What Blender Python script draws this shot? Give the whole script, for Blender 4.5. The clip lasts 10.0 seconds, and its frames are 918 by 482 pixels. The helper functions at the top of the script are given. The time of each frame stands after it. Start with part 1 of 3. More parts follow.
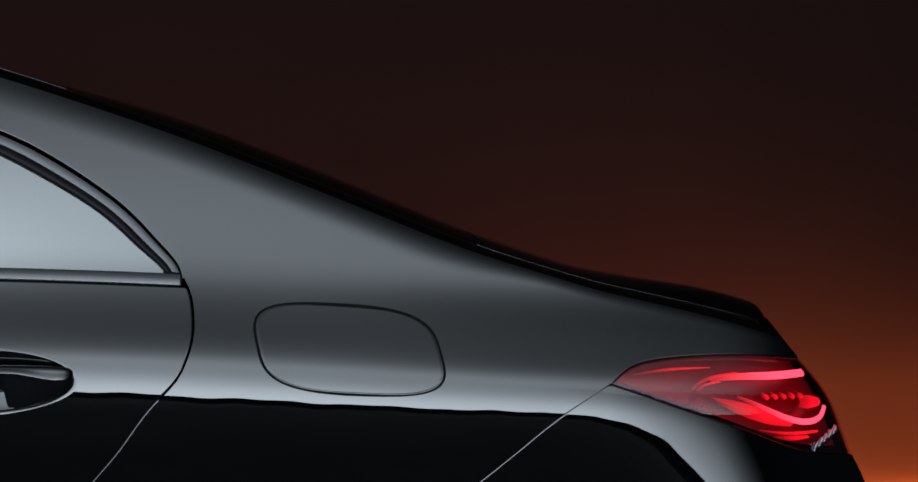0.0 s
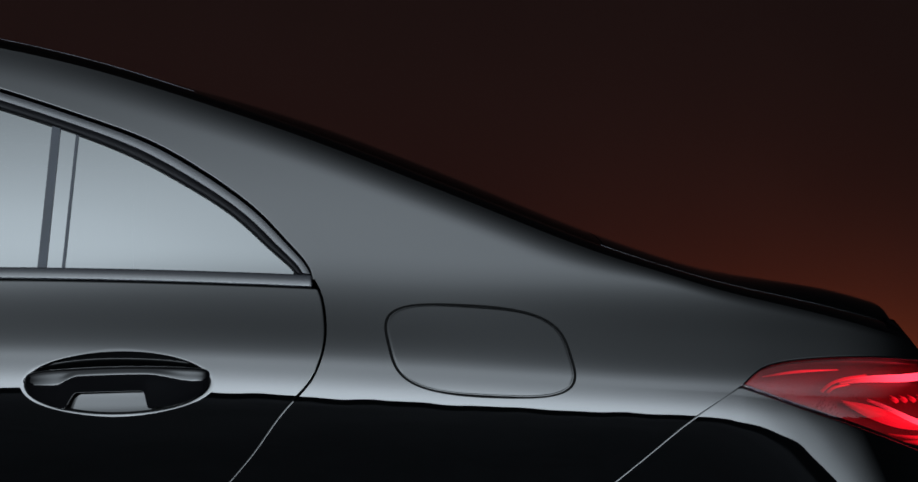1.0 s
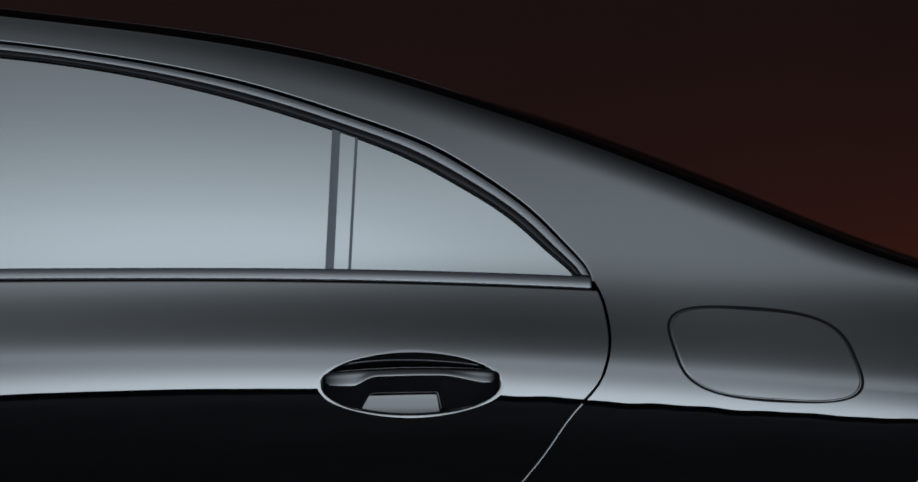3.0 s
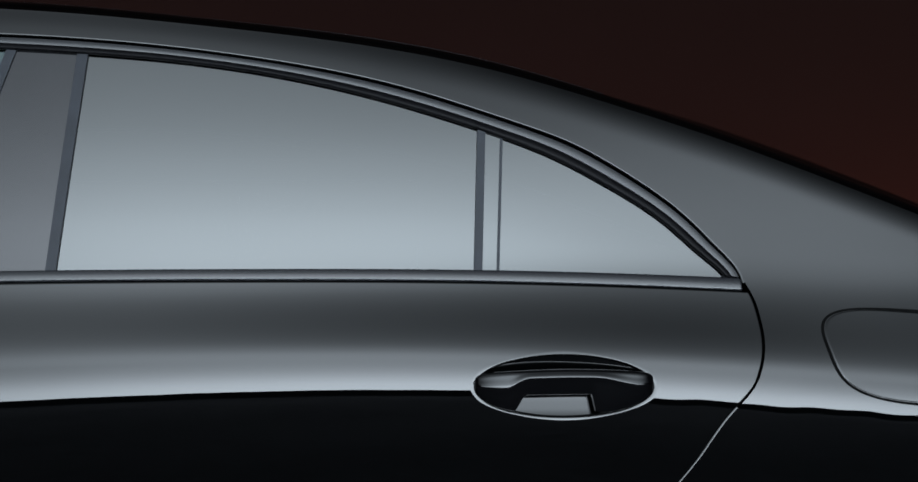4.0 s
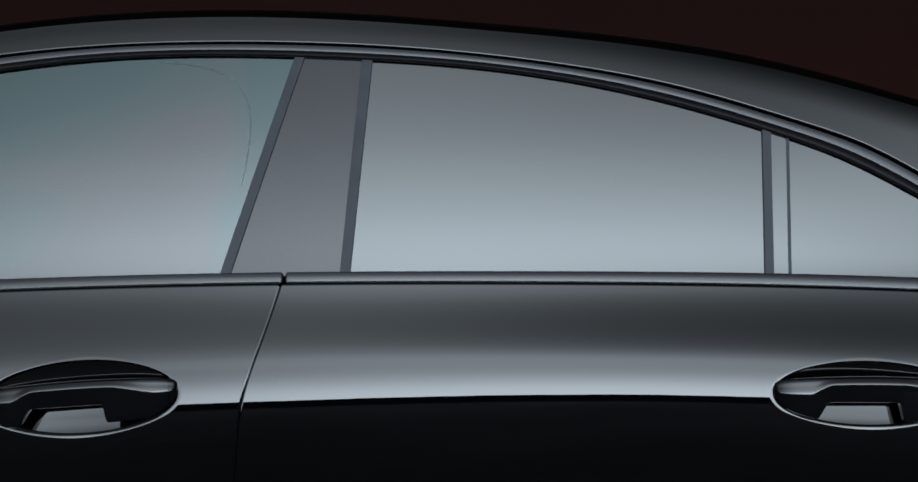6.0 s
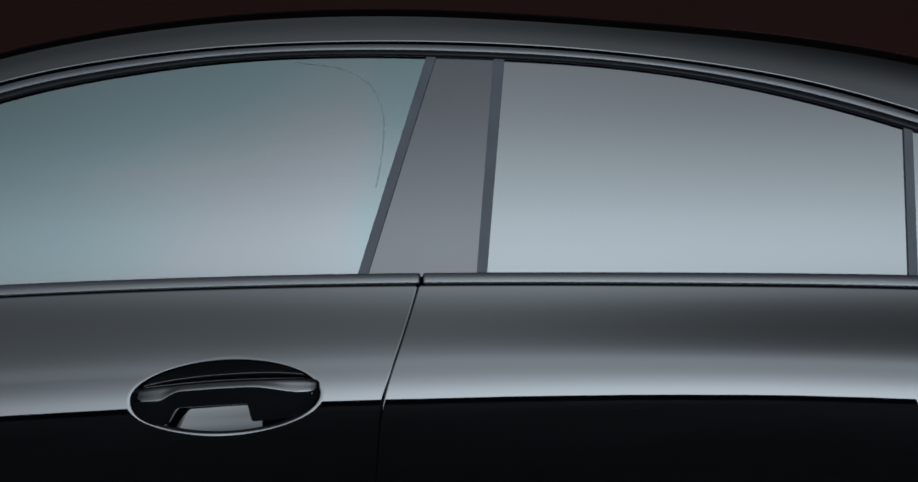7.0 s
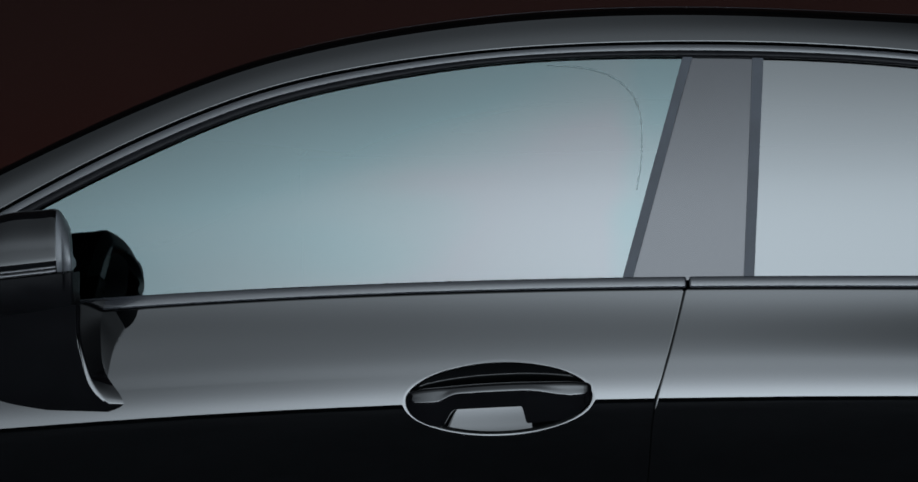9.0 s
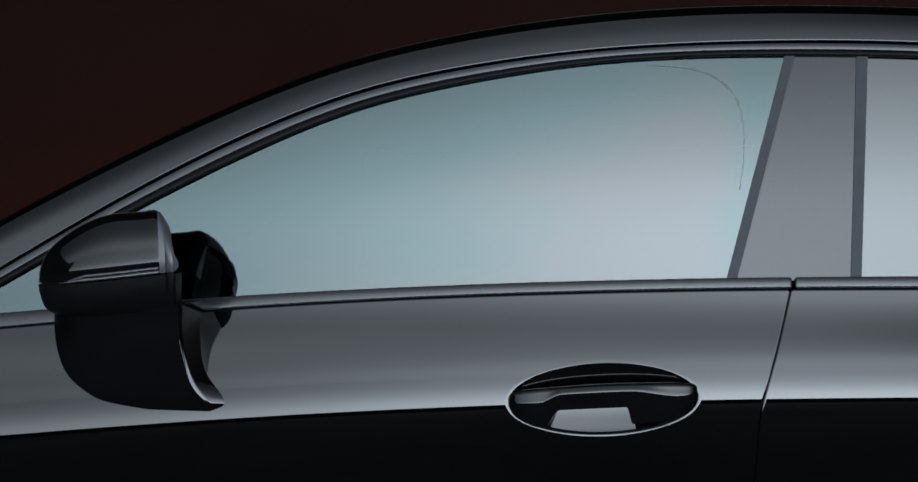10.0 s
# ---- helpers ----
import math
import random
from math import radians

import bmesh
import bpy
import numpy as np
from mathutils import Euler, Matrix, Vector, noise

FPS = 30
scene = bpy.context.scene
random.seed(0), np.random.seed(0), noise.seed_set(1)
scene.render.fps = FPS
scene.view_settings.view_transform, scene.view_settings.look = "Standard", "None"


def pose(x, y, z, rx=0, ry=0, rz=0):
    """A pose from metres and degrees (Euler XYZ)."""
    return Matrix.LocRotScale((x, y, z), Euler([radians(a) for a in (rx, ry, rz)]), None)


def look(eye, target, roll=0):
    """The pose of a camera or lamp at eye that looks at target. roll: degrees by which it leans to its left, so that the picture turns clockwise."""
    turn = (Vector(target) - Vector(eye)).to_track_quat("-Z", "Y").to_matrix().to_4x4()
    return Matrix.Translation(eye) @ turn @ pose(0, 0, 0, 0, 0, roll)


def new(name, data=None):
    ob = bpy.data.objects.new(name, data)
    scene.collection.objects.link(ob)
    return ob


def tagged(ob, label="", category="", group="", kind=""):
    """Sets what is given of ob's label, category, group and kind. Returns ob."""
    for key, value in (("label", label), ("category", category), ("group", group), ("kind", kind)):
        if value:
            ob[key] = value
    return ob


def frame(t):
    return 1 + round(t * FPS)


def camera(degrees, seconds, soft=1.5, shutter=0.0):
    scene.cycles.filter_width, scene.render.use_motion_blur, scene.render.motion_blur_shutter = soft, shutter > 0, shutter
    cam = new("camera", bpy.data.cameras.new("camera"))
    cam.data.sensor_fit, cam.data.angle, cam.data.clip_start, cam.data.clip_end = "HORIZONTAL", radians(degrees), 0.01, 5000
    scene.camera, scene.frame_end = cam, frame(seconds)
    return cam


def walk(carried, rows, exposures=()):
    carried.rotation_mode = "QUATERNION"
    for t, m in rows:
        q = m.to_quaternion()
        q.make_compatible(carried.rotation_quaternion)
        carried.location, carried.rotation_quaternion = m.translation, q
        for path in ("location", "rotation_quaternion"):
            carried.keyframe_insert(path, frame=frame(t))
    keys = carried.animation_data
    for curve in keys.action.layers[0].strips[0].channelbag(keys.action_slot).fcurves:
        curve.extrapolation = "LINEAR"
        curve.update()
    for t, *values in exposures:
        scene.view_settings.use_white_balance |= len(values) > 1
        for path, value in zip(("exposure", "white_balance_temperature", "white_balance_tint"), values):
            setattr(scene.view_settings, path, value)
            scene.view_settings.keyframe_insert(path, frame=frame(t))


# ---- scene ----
cam = camera(46.0, 10.0)
PATH = [
    (0, (1.041, -1.572, 1.02), (1.53, 0.367, 0.999), -0.2),
    (0.5, (0.982, -1.548, 1.01), (1.434, 0.4, 1.002), -0.4),
    (1, (0.927, -1.531, 1.02), (1.33, 0.428, 1.001), -0.4),
    (1.5, (0.868, -1.513, 1.011), (1.229, 0.454, 1.005), -0.5),
    (2, (0.8, -1.495, 1.001), (1.121, 0.479, 1.009), -0.6),
    (2.5, (0.72, -1.479, 0.999), (1.014, 0.5, 1.011), -0.6),
    (4, (0.503, -1.439, 0.994), (0.678, 0.553, 1.02), -0.6),
    (4.5, (0.446, -1.43, 0.986), (0.561, 0.566, 1.024), -0.6),
    (5, (0.387, -1.423, 0.973), (0.453, 0.575, 1.031), -0.6),
    (5.5, (0.337, -1.419, 0.974), (0.336, 0.58, 1.033), -0.5),
    (7, (0.169, -1.429, 1.022), (0.012, 0.564, 1.023), -0.4),
    (7.5, (0.112, -1.439, 1.042), (-0.097, 0.55, 1.019), -0.5),
    (8, (0.06, -1.45, 1.058), (-0.206, 0.532, 1.017), -0.7),
    (8.5, (0.021, -1.463, 1.078), (-0.307, 0.509, 1.015), -1.0),
    (9, (-0.05, -1.477, 1.111), (-0.399, 0.49, 1.01), -1.2),
    (9.5, (-0.106, -1.489, 1.117), (-0.483, 0.472, 1.011), -1.3),
    (10, (-0.154, -1.498, 1.124), (-0.553, 0.459, 1.012), -1.4),
]
walk(cam, [(t, look(eye, target, roll)) for t, eye, target, roll in PATH])

# ---- world, lights, exposure
world = bpy.data.worlds.new("world")
scene.world = world
world.use_nodes = True
world.node_tree.nodes["Background"].inputs[0].default_value = (0.012, 0.009, 0.009, 1)
world.node_tree.nodes["Background"].inputs[1].default_value = 0.25
scene.view_settings.exposure = 0.0



def wash(length, energy, color, place, aim):
    """A long low lamp on the floor that washes the wall behind the car."""
    data = bpy.data.lights.new("wall_wash_lamp", "AREA")
    data.shape, data.size, data.size_y, data.energy, data.color = "RECTANGLE", length, 0.08, energy, color
    tagged(new("wall_wash_lamp", data), kind="structure").matrix_world = look(place, aim)


wash(2.4, 215.0, (1.0, 0.26, 0.06), (3.6, 2.1, 0.06), (3.6, 2.6, 0.06))
wash(7.0, 185.0, (1.0, 0.26, 0.14), (0.3, 2.05, 0.06), (0.3, 2.6, 0.9))


# ---- materials
def mat(name, base, rough=0.4, metal=0.0, coat=0.0, ior=1.5, grain=0.0, scale=60.0, bump=0.0, emit=None, power=0.0):
    m = bpy.data.materials.new(name)
    m.use_nodes = True
    n, l = m.node_tree.nodes, m.node_tree.links
    b = n["Principled BSDF"]
    b.inputs["Base Color"].default_value = (*base, 1)
    b.inputs["Roughness"].default_value = rough
    b.inputs["Metallic"].default_value = metal
    b.inputs["IOR"].default_value = ior
    b.inputs["Coat Weight"].default_value = coat
    b.inputs["Coat Roughness"].default_value = 0.015
    if emit:
        b.inputs["Emission Color"].default_value = (*emit, 1)
        b.inputs["Emission Strength"].default_value = power
    if grain:
        co = n.new("ShaderNodeTexCoord")
        t1, t2 = n.new("ShaderNodeTexNoise"), n.new("ShaderNodeTexNoise")
        t1.inputs["Scale"].default_value, t2.inputs["Scale"].default_value = scale, scale / 14
        t1.inputs["Detail"].default_value = 5
        add = n.new("ShaderNodeMath"); add.operation = "ADD"
        l.new(co.outputs["Object"], t1.inputs["Vector"]); l.new(co.outputs["Object"], t2.inputs["Vector"])
        l.new(t1.outputs[0], add.inputs[0]); l.new(t2.outputs[0], add.inputs[1])
        ramp = n.new("ShaderNodeMapRange")
        ramp.inputs[1].default_value, ramp.inputs[2].default_value = 0.6, 1.4
        ramp.inputs[3].default_value, ramp.inputs[4].default_value = 1 - grain, 1 + grain
        l.new(add.outputs[0], ramp.inputs[0])
        mul = n.new("ShaderNodeVectorMath"); mul.operation = "SCALE"
        mul.inputs[0].default_value = base
        l.new(ramp.outputs[0], mul.inputs["Scale"]); l.new(mul.outputs[0], b.inputs["Base Color"])
        rr = n.new("ShaderNodeMath"); rr.operation = "MULTIPLY"; rr.inputs[1].default_value = rough
        l.new(ramp.outputs[0], rr.inputs[0]); l.new(rr.outputs[0], b.inputs["Roughness"])
        if bump:
            bp = n.new("ShaderNodeBump"); bp.inputs["Strength"].default_value = bump; bp.inputs["Distance"].default_value = 0.002
            l.new(t1.outputs[0], bp.inputs["Height"]); l.new(bp.outputs[0], b.inputs["Normal"])
    return m


def glass_mat(name, tint, ior, sheen=(0.97, 0.985, 1), rough=0.0):
    """A tinted pane: gloss by Fresnel over what shows through it."""
    m = bpy.data.materials.new(name)
    m.use_nodes = True
    n, l = m.node_tree.nodes, m.node_tree.links
    n.remove(n["Principled BSDF"])
    clear, gloss, mix, fres = n.new("ShaderNodeBsdfTransparent"), n.new("ShaderNodeBsdfGlossy"), n.new("ShaderNodeMixShader"), n.new("ShaderNodeFresnel")
    clear.inputs[0].default_value = (*tint, 1)
    gloss.inputs["Roughness"].default_value = rough
    gloss.inputs["Color"].default_value = (*sheen, 1)
    fres.inputs["IOR"].default_value = ior
    l.new(fres.outputs[0], mix.inputs[0]); l.new(clear.outputs[0], mix.inputs[1]); l.new(gloss.outputs[0], mix.inputs[2])
    l.new(mix.outputs[0], n["Material Output"].inputs[0])
    return m


def panel_mat(name, stops, color, falls, fill=0.0):
    """A lit diffuser that is brighter at one edge: stops of (height share, strength)."""
    m = bpy.data.materials.new(name)
    m.use_nodes = True
    n, l = m.node_tree.nodes, m.node_tree.links
    n.remove(n["Principled BSDF"])
    em, co, sep = n.new("ShaderNodeEmission"), n.new("ShaderNodeTexCoord"), n.new("ShaderNodeSeparateXYZ")
    cu = n.new("ShaderNodeFloatCurve")
    c = cu.mapping.curves[0]
    top = max(s for _, s in stops)
    while len(c.points) < len(stops):
        c.points.new(0.5, 0.5)
    for p, (a, s) in zip(c.points, stops):
        p.location = (a, s / top)
    cu.mapping.update()
    mul = n.new("ShaderNodeMath"); mul.operation = "MULTIPLY"; mul.inputs[1].default_value = top
    l.new(co.outputs["Generated"], sep.inputs[0]); l.new(sep.outputs["Y"], cu.inputs["Value"])
    ends = n.new("ShaderNodeFloatCurve")
    ec = ends.mapping.curves[0]
    for k in range(len(falls) - 2):
        ec.points.new(0.5, 0.5)
    for p, q in zip(ec.points, falls):
        p.location = q
    ends.mapping.update()
    side_fall = n.new("ShaderNodeMath"); side_fall.operation = "MULTIPLY"
    l.new(sep.outputs["X"], ends.inputs["Value"])
    more = n.new("ShaderNodeMapRange")
    more.inputs[1].default_value, more.inputs[2].default_value, more.inputs[4].default_value = 0.42, 0.57, fill
    more.interpolation_type = "SMOOTHSTEP"
    both = n.new("ShaderNodeMath"); both.operation = "ADD"
    l.new(sep.outputs["X"], more.inputs[0])
    l.new(cu.outputs[0], mul.inputs[0]); l.new(mul.outputs[0], both.inputs[0]); l.new(more.outputs[0], both.inputs[1])
    l.new(both.outputs[0], side_fall.inputs[0]); l.new(ends.outputs[0], side_fall.inputs[1])
    l.new(side_fall.outputs[0], em.inputs["Strength"])
    em.inputs["Color"].default_value = (*color, 1)
    l.new(em.outputs[0], n["Material Output"].inputs[0])
    return m


PAINT = mat("black_paint", (0.0004, 0.00045, 0.0005), 0.35, 0.0, 1.0, 1.5, grain=0.2, scale=900)
PAINT.node_tree.nodes["Principled BSDF"].inputs["Specular IOR Level"].default_value = 0.0
PAINT.node_tree.nodes["Principled BSDF"].inputs["Coat IOR"].default_value = 1.47
GLOSS = mat("gloss_black_plastic", (0.001, 0.001, 0.0012), 0.05, ior=1.44, grain=0.2, scale=300)
TRIM = mat("dark_gloss_trim", (0.008, 0.0085, 0.010), 0.25, ior=1.47, grain=0.06, scale=90)
PILLAR = mat("pillar_film", (0.006, 0.0062, 0.007), 0.04, ior=1.52, grain=0.2, scale=300)
PILLAR.node_tree.nodes["Principled BSDF"].inputs["Specular Tint"].default_value = (1.0, 0.99, 1.0, 1)
STRIP = mat("pillar_rubber", (0.02, 0.022, 0.026), 0.5, ior=1.3, grain=0.25, scale=400)
RUBBER = mat("black_rubber", (0.003, 0.003, 0.0035), 0.3, ior=1.13, grain=0.3, scale=500)
MATTE = mat("matte_black_plastic", (0.002, 0.002, 0.0023), 0.36, ior=1.12, grain=0.3, scale=700, bump=0.15)
INNER = mat("dark_inner_metal", (0.003, 0.003, 0.003), 0.8, grain=0.3, scale=40)
CHROME = mat("dark_chrome", (0.22, 0.23, 0.25), 0.16, 1.0, grain=0.1, scale=300)
CAP = mat("mirror_cap_lacquer", (0.001, 0.001, 0.0012), 0.06, ior=1.39, grain=0.2, scale=300)
RIM_SATIN = mat("satin_grey_plastic", (0.035, 0.037, 0.04), 0.38, ior=1.45, grain=0.2, scale=400)
SMOKED = mat("smoked_clear_strip", (0.03, 0.03, 0.032), 0.08, ior=2.0, grain=0.2, scale=200)
SEAM_EDGE = mat("seam_highlight_metal", (0.06, 0.063, 0.068), 0.25, 1.0, grain=0.15, scale=200)
REFLECT = mat("mirror_silver", (0.85, 0.86, 0.87), 0.01, 1.0)
GLASS_F = glass_mat("green_tinted_glass", (0.1, 0.15, 0.147), 1.9, (0.9, 1.0, 0.985))


def patchy(m, tones, scale, turn):
    """Paints broad, slanting clouds of reflected colour into a pane's gloss, greener towards its front and its rear
    edge.
    """
    n, l = m.node_tree.nodes, m.node_tree.links
    co, mp, tx, ramp = n.new("ShaderNodeTexCoord"), n.new("ShaderNodeMapping"), n.new("ShaderNodeTexNoise"), n.new("ShaderNodeValToRGB")
    mp.inputs["Rotation"].default_value = (0, turn, 0)
    mp.inputs["Scale"].default_value = scale
    tx.inputs["Scale"].default_value, tx.inputs["Detail"].default_value = 1.0, 2.0
    while len(ramp.color_ramp.elements) < len(tones):
        ramp.color_ramp.elements.new(0.5)
    for e, (p, c) in zip(ramp.color_ramp.elements, tones):
        e.position, e.color = p, (*c, 1)
    l.new(co.outputs["Object"], mp.inputs[0]); l.new(mp.outputs[0], tx.inputs[0])
    dot, mix = n.new("ShaderNodeVectorMath"), n.new("ShaderNodeMath")
    dot.operation, mix.operation = "DOT_PRODUCT", "MULTIPLY_ADD"
    dot.inputs[1].default_value = (0.5, 0.0, -1.2)
    off = n.new("ShaderNodeMath"); off.operation = "ADD"; off.inputs[1].default_value = 1.66
    l.new(co.outputs["Object"], dot.inputs[0]); l.new(dot.outputs["Value"], off.inputs[0])
    rear, edge, less = n.new("ShaderNodeVectorMath"), n.new("ShaderNodeMapRange"), n.new("ShaderNodeMath")
    rear.operation, less.operation, edge.interpolation_type = "DOT_PRODUCT", "SUBTRACT", "SMOOTHSTEP"
    rear.inputs[1].default_value = (1.0, 0.0, -0.19)
    edge.inputs[1].default_value, edge.inputs[2].default_value, edge.inputs[4].default_value = -0.345, -0.265, 0.2
    l.new(co.outputs["Object"], rear.inputs[0]); l.new(rear.outputs["Value"], edge.inputs[0])
    l.new(tx.outputs[0], mix.inputs[0]); mix.inputs[1].default_value = 0.6; l.new(off.outputs[0], mix.inputs[2])
    l.new(mix.outputs[0], less.inputs[0]); l.new(edge.outputs[0], less.inputs[1])
    l.new(less.outputs[0], ramp.inputs[0])
    l.new(ramp.outputs[0], n["Glossy BSDF"].inputs["Color"])


patchy(GLASS_F, ((0.32, (0.77, 1.0, 1.0)), (0.46, (0.88, 1.0, 0.99)), (0.55, (0.98, 0.978, 0.985)), (0.75, (0.98, 1.0, 0.99))), (1.6, 1.0, 5.0), radians(28))
GLASS_R = glass_mat("privacy_glass", (0.03, 0.032, 0.035), 1.86, (0.965, 0.99, 0.985))
LINER = mat("green_glass_edge", (0.012, 0.025, 0.025), 0.08, ior=1.66, grain=0.1, scale=60)
LINER.node_tree.nodes["Principled BSDF"].inputs["Specular Tint"].default_value = (0.89, 1.0, 0.985, 1)
LENS = glass_mat("red_lens", (0.8, 0.26, 0.3), 1.38)
LAMP_HOUSE = mat("red_lamp_housing", (0.09, 0.005, 0.009), 0.3, grain=0.15, scale=300)
LED = mat("red_led_bar", (0.5, 0.02, 0.04), 0.4, emit=(1.0, 0.15, 0.24), power=3.5)
LED_DIM = mat("red_led_guide", (0.4, 0.015, 0.03), 0.4, emit=(1.0, 0.02, 0.06), power=0.8)


def fade(m, power):
    """A light guide that brightens along its length."""
    n, l = m.node_tree.nodes, m.node_tree.links
    co, sep, mp = n.new("ShaderNodeTexCoord"), n.new("ShaderNodeSeparateXYZ"), n.new("ShaderNodeMapRange")
    mp.inputs[1].default_value, mp.inputs[2].default_value, mp.inputs[3].default_value, mp.inputs[4].default_value = 0.0, 0.75, 0.05 * power, power
    mp.interpolation_type = "SMOOTHSTEP"
    l.new(co.outputs["Generated"], sep.inputs[0]); l.new(sep.outputs["X"], mp.inputs[0])
    l.new(mp.outputs[0], n["Principled BSDF"].inputs["Emission Strength"])


fade(LED_DIM, 0.85)
fade(LED, 3.2)
FLOOR = mat("dark_studio_floor", (0.03, 0.03, 0.032), 0.7, grain=0.35, scale=9)
WALL = mat("brown_studio_wall", (0.0066, 0.0038, 0.0034), 0.95, grain=0.12, scale=1.4)
DARKWALL = mat("dark_studio_wall", (0.035, 0.034, 0.034), 0.85, grain=0.2, scale=2)
CASE = mat("light_casing", (0.01, 0.01, 0.01), 0.7, grain=0.2, scale=20)
TYRE = mat("tyre_rubber", (0.02, 0.02, 0.02), 0.75, grain=0.3, scale=80)
RIM = mat("dark_alloy", (0.12, 0.12, 0.13), 0.3, 1.0, grain=0.1, scale=80)
FALLS = ((0, 0.0), (0.07, 0.04), (0.16, 0.26), (0.26, 0.68), (0.33, 0.9), (0.4, 0.98), (0.47, 1.0), (0.54, 0.95), (0.62, 0.75), (0.7, 0.52), (0.8, 0.34), (1, 0.2))
HIGH = panel_mat("high_light_diffuser", [(0, 5.9), (0.06, 5.9), (0.12, 5.8), (0.18, 5.4), (0.24, 4.45), (0.3, 3.35), (0.42, 1.6), (0.54, 0.85), (0.7, 0.4), (1, 0.15)], (0.78, 0.895, 1.0), FALLS, 0.6)
LOW = panel_mat("low_light_diffuser", [(0, 15.0), (0.12, 14.0), (0.25, 12.0), (0.42, 9.4), (0.58, 7.7), (0.75, 6.6), (1, 5.9)], (0.78, 0.895, 1.0), FALLS, 0.6)


for dull in (WALL, FLOOR, DARKWALL, CASE, INNER, STRIP):
    dull.node_tree.nodes["Principled BSDF"].inputs["Specular IOR Level"].default_value = 0.0 if dull is not STRIP else 0.3


# ---- mesh helpers
def part(name, bm, material, parent=None, label=""):
    me = bpy.data.meshes.new(name)
    bm.to_mesh(me)
    bm.free()
    me.materials.append(material)
    ob = new(name, me)
    ob.parent = parent
    return tagged(ob, label)


def soft(bm):
    for f in bm.faces:
        f.smooth = True
    return bm


def surf(name, pieces, material, parent=None, label=""):
    """One mesh from pieces of (points, normals, faces) with their true shape normals."""
    v, nn, ff = [], [], []
    for p, n, f in pieces:
        k = len(v)
        v += [tuple(a) for a in p]
        nn += [tuple(a) for a in n]
        ff += [tuple(k + i for i in q) for q in f]
    me = bpy.data.meshes.new(name)
    me.from_pydata(v, [], ff)
    me.polygons.foreach_set("use_smooth", [True] * len(ff))
    me.materials.append(material)
    me.normals_split_custom_set_from_vertices(nn)
    ob = new(name, me)
    ob.parent = parent
    return tagged(ob, label)


def patch(fn, us, vs, rim=(), depth=0.012, lip=0.0038, flip=False):
    """A sheet fn(u, v) -> x, y, z over the grid us x vs; rim names the sides (l r b t) that get a rolled edge and a return."""
    us, vs = np.asarray(us, float), np.asarray(vs, float)
    g = lambda a, b: np.stack(np.broadcast_arrays(*fn(*np.meshgrid(a, b, indexing="ij"))), -1)
    e = 1e-4
    u0, u1, v0, v1 = np.clip(us - e, us[0], us[-1]), np.clip(us + e, us[0], us[-1]), np.clip(vs - e, vs[0], vs[-1]), np.clip(vs + e, vs[0], vs[-1])
    p = g(us, vs)
    n = np.cross(g(u1, vs) - g(u0, vs), g(us, v1) - g(us, v0))
    n /= np.maximum(np.linalg.norm(n, axis=-1, keepdims=True), 1e-12)
    if flip:
        n = -n
    a, b = len(us), len(vs)
    pts, nor, faces = list(p.reshape(-1, 3)), list(n.reshape(-1, 3)), []
    idx = np.arange(a * b).reshape(a, b)
    quad = lambda i, j, k, l: (i, l, k, j) if flip else (i, j, k, l)
    for i in range(a - 1):
        for j in range(b - 1):
            faces.append(quad(idx[i, j], idx[i + 1, j], idx[i + 1, j + 1], idx[i, j + 1]))
    for sd in rim:
        line = {"l": idx[0, :], "r": idx[-1, :][::-1], "b": idx[:, 0][::-1], "t": idx[:, -1]}[sd]
        inner = {"l": idx[1, :], "r": idx[-2, :][::-1], "b": idx[:, 1][::-1], "t": idx[:, -2]}[sd]
        k = len(pts)
        lp = np.array([pts[i] for i in line])
        way = np.gradient(lp, axis=0)
        ways = {i: w / max(np.linalg.norm(w), 1e-9) for i, w in zip(line, way)}
        turns = (14, 30, 50, 72, 90)
        for r in range(6):
            for i, j in zip(line, inner):
                out = np.cross(nor[i], ways[i])
                out = out * np.sign(np.dot(out, pts[i] - pts[j]))
                out = out - nor[i] * np.dot(out, nor[i])
                out /= max(np.linalg.norm(out), 1e-9)
                t = radians(turns[min(r, 4)])
                pts.append(pts[i] + out * lip * math.sin(t) - nor[i] * (lip * (1 - math.cos(t)) if r < 5 else depth + lip))
                nor.append(nor[i] * math.cos(t) + out * math.sin(t))
        c = len(line)
        rows = [list(line)] + [list(range(k + r * c, k + r * c + c)) for r in range(6)]
        for r in range(6):
            for i in range(c - 1):
                faces.append(quad(rows[r][i], rows[r][i + 1], rows[r + 1][i + 1], rows[r + 1][i]))
    return pts, nor, faces


def box(name, size, centre, material, parent=None, label="", bevel=0.0):
    bm = bmesh.new()
    bmesh.ops.create_cube(bm, size=1.0)
    bmesh.ops.scale(bm, vec=size, verts=bm.verts)
    bmesh.ops.translate(bm, vec=centre, verts=bm.verts)
    if bevel:
        bmesh.ops.bevel(bm, geom=bm.edges[:], offset=bevel, segments=2, affect="EDGES")
    return part(name, bm, material, parent, label)


def span(a, b, n):
    return np.linspace(a, b, n)


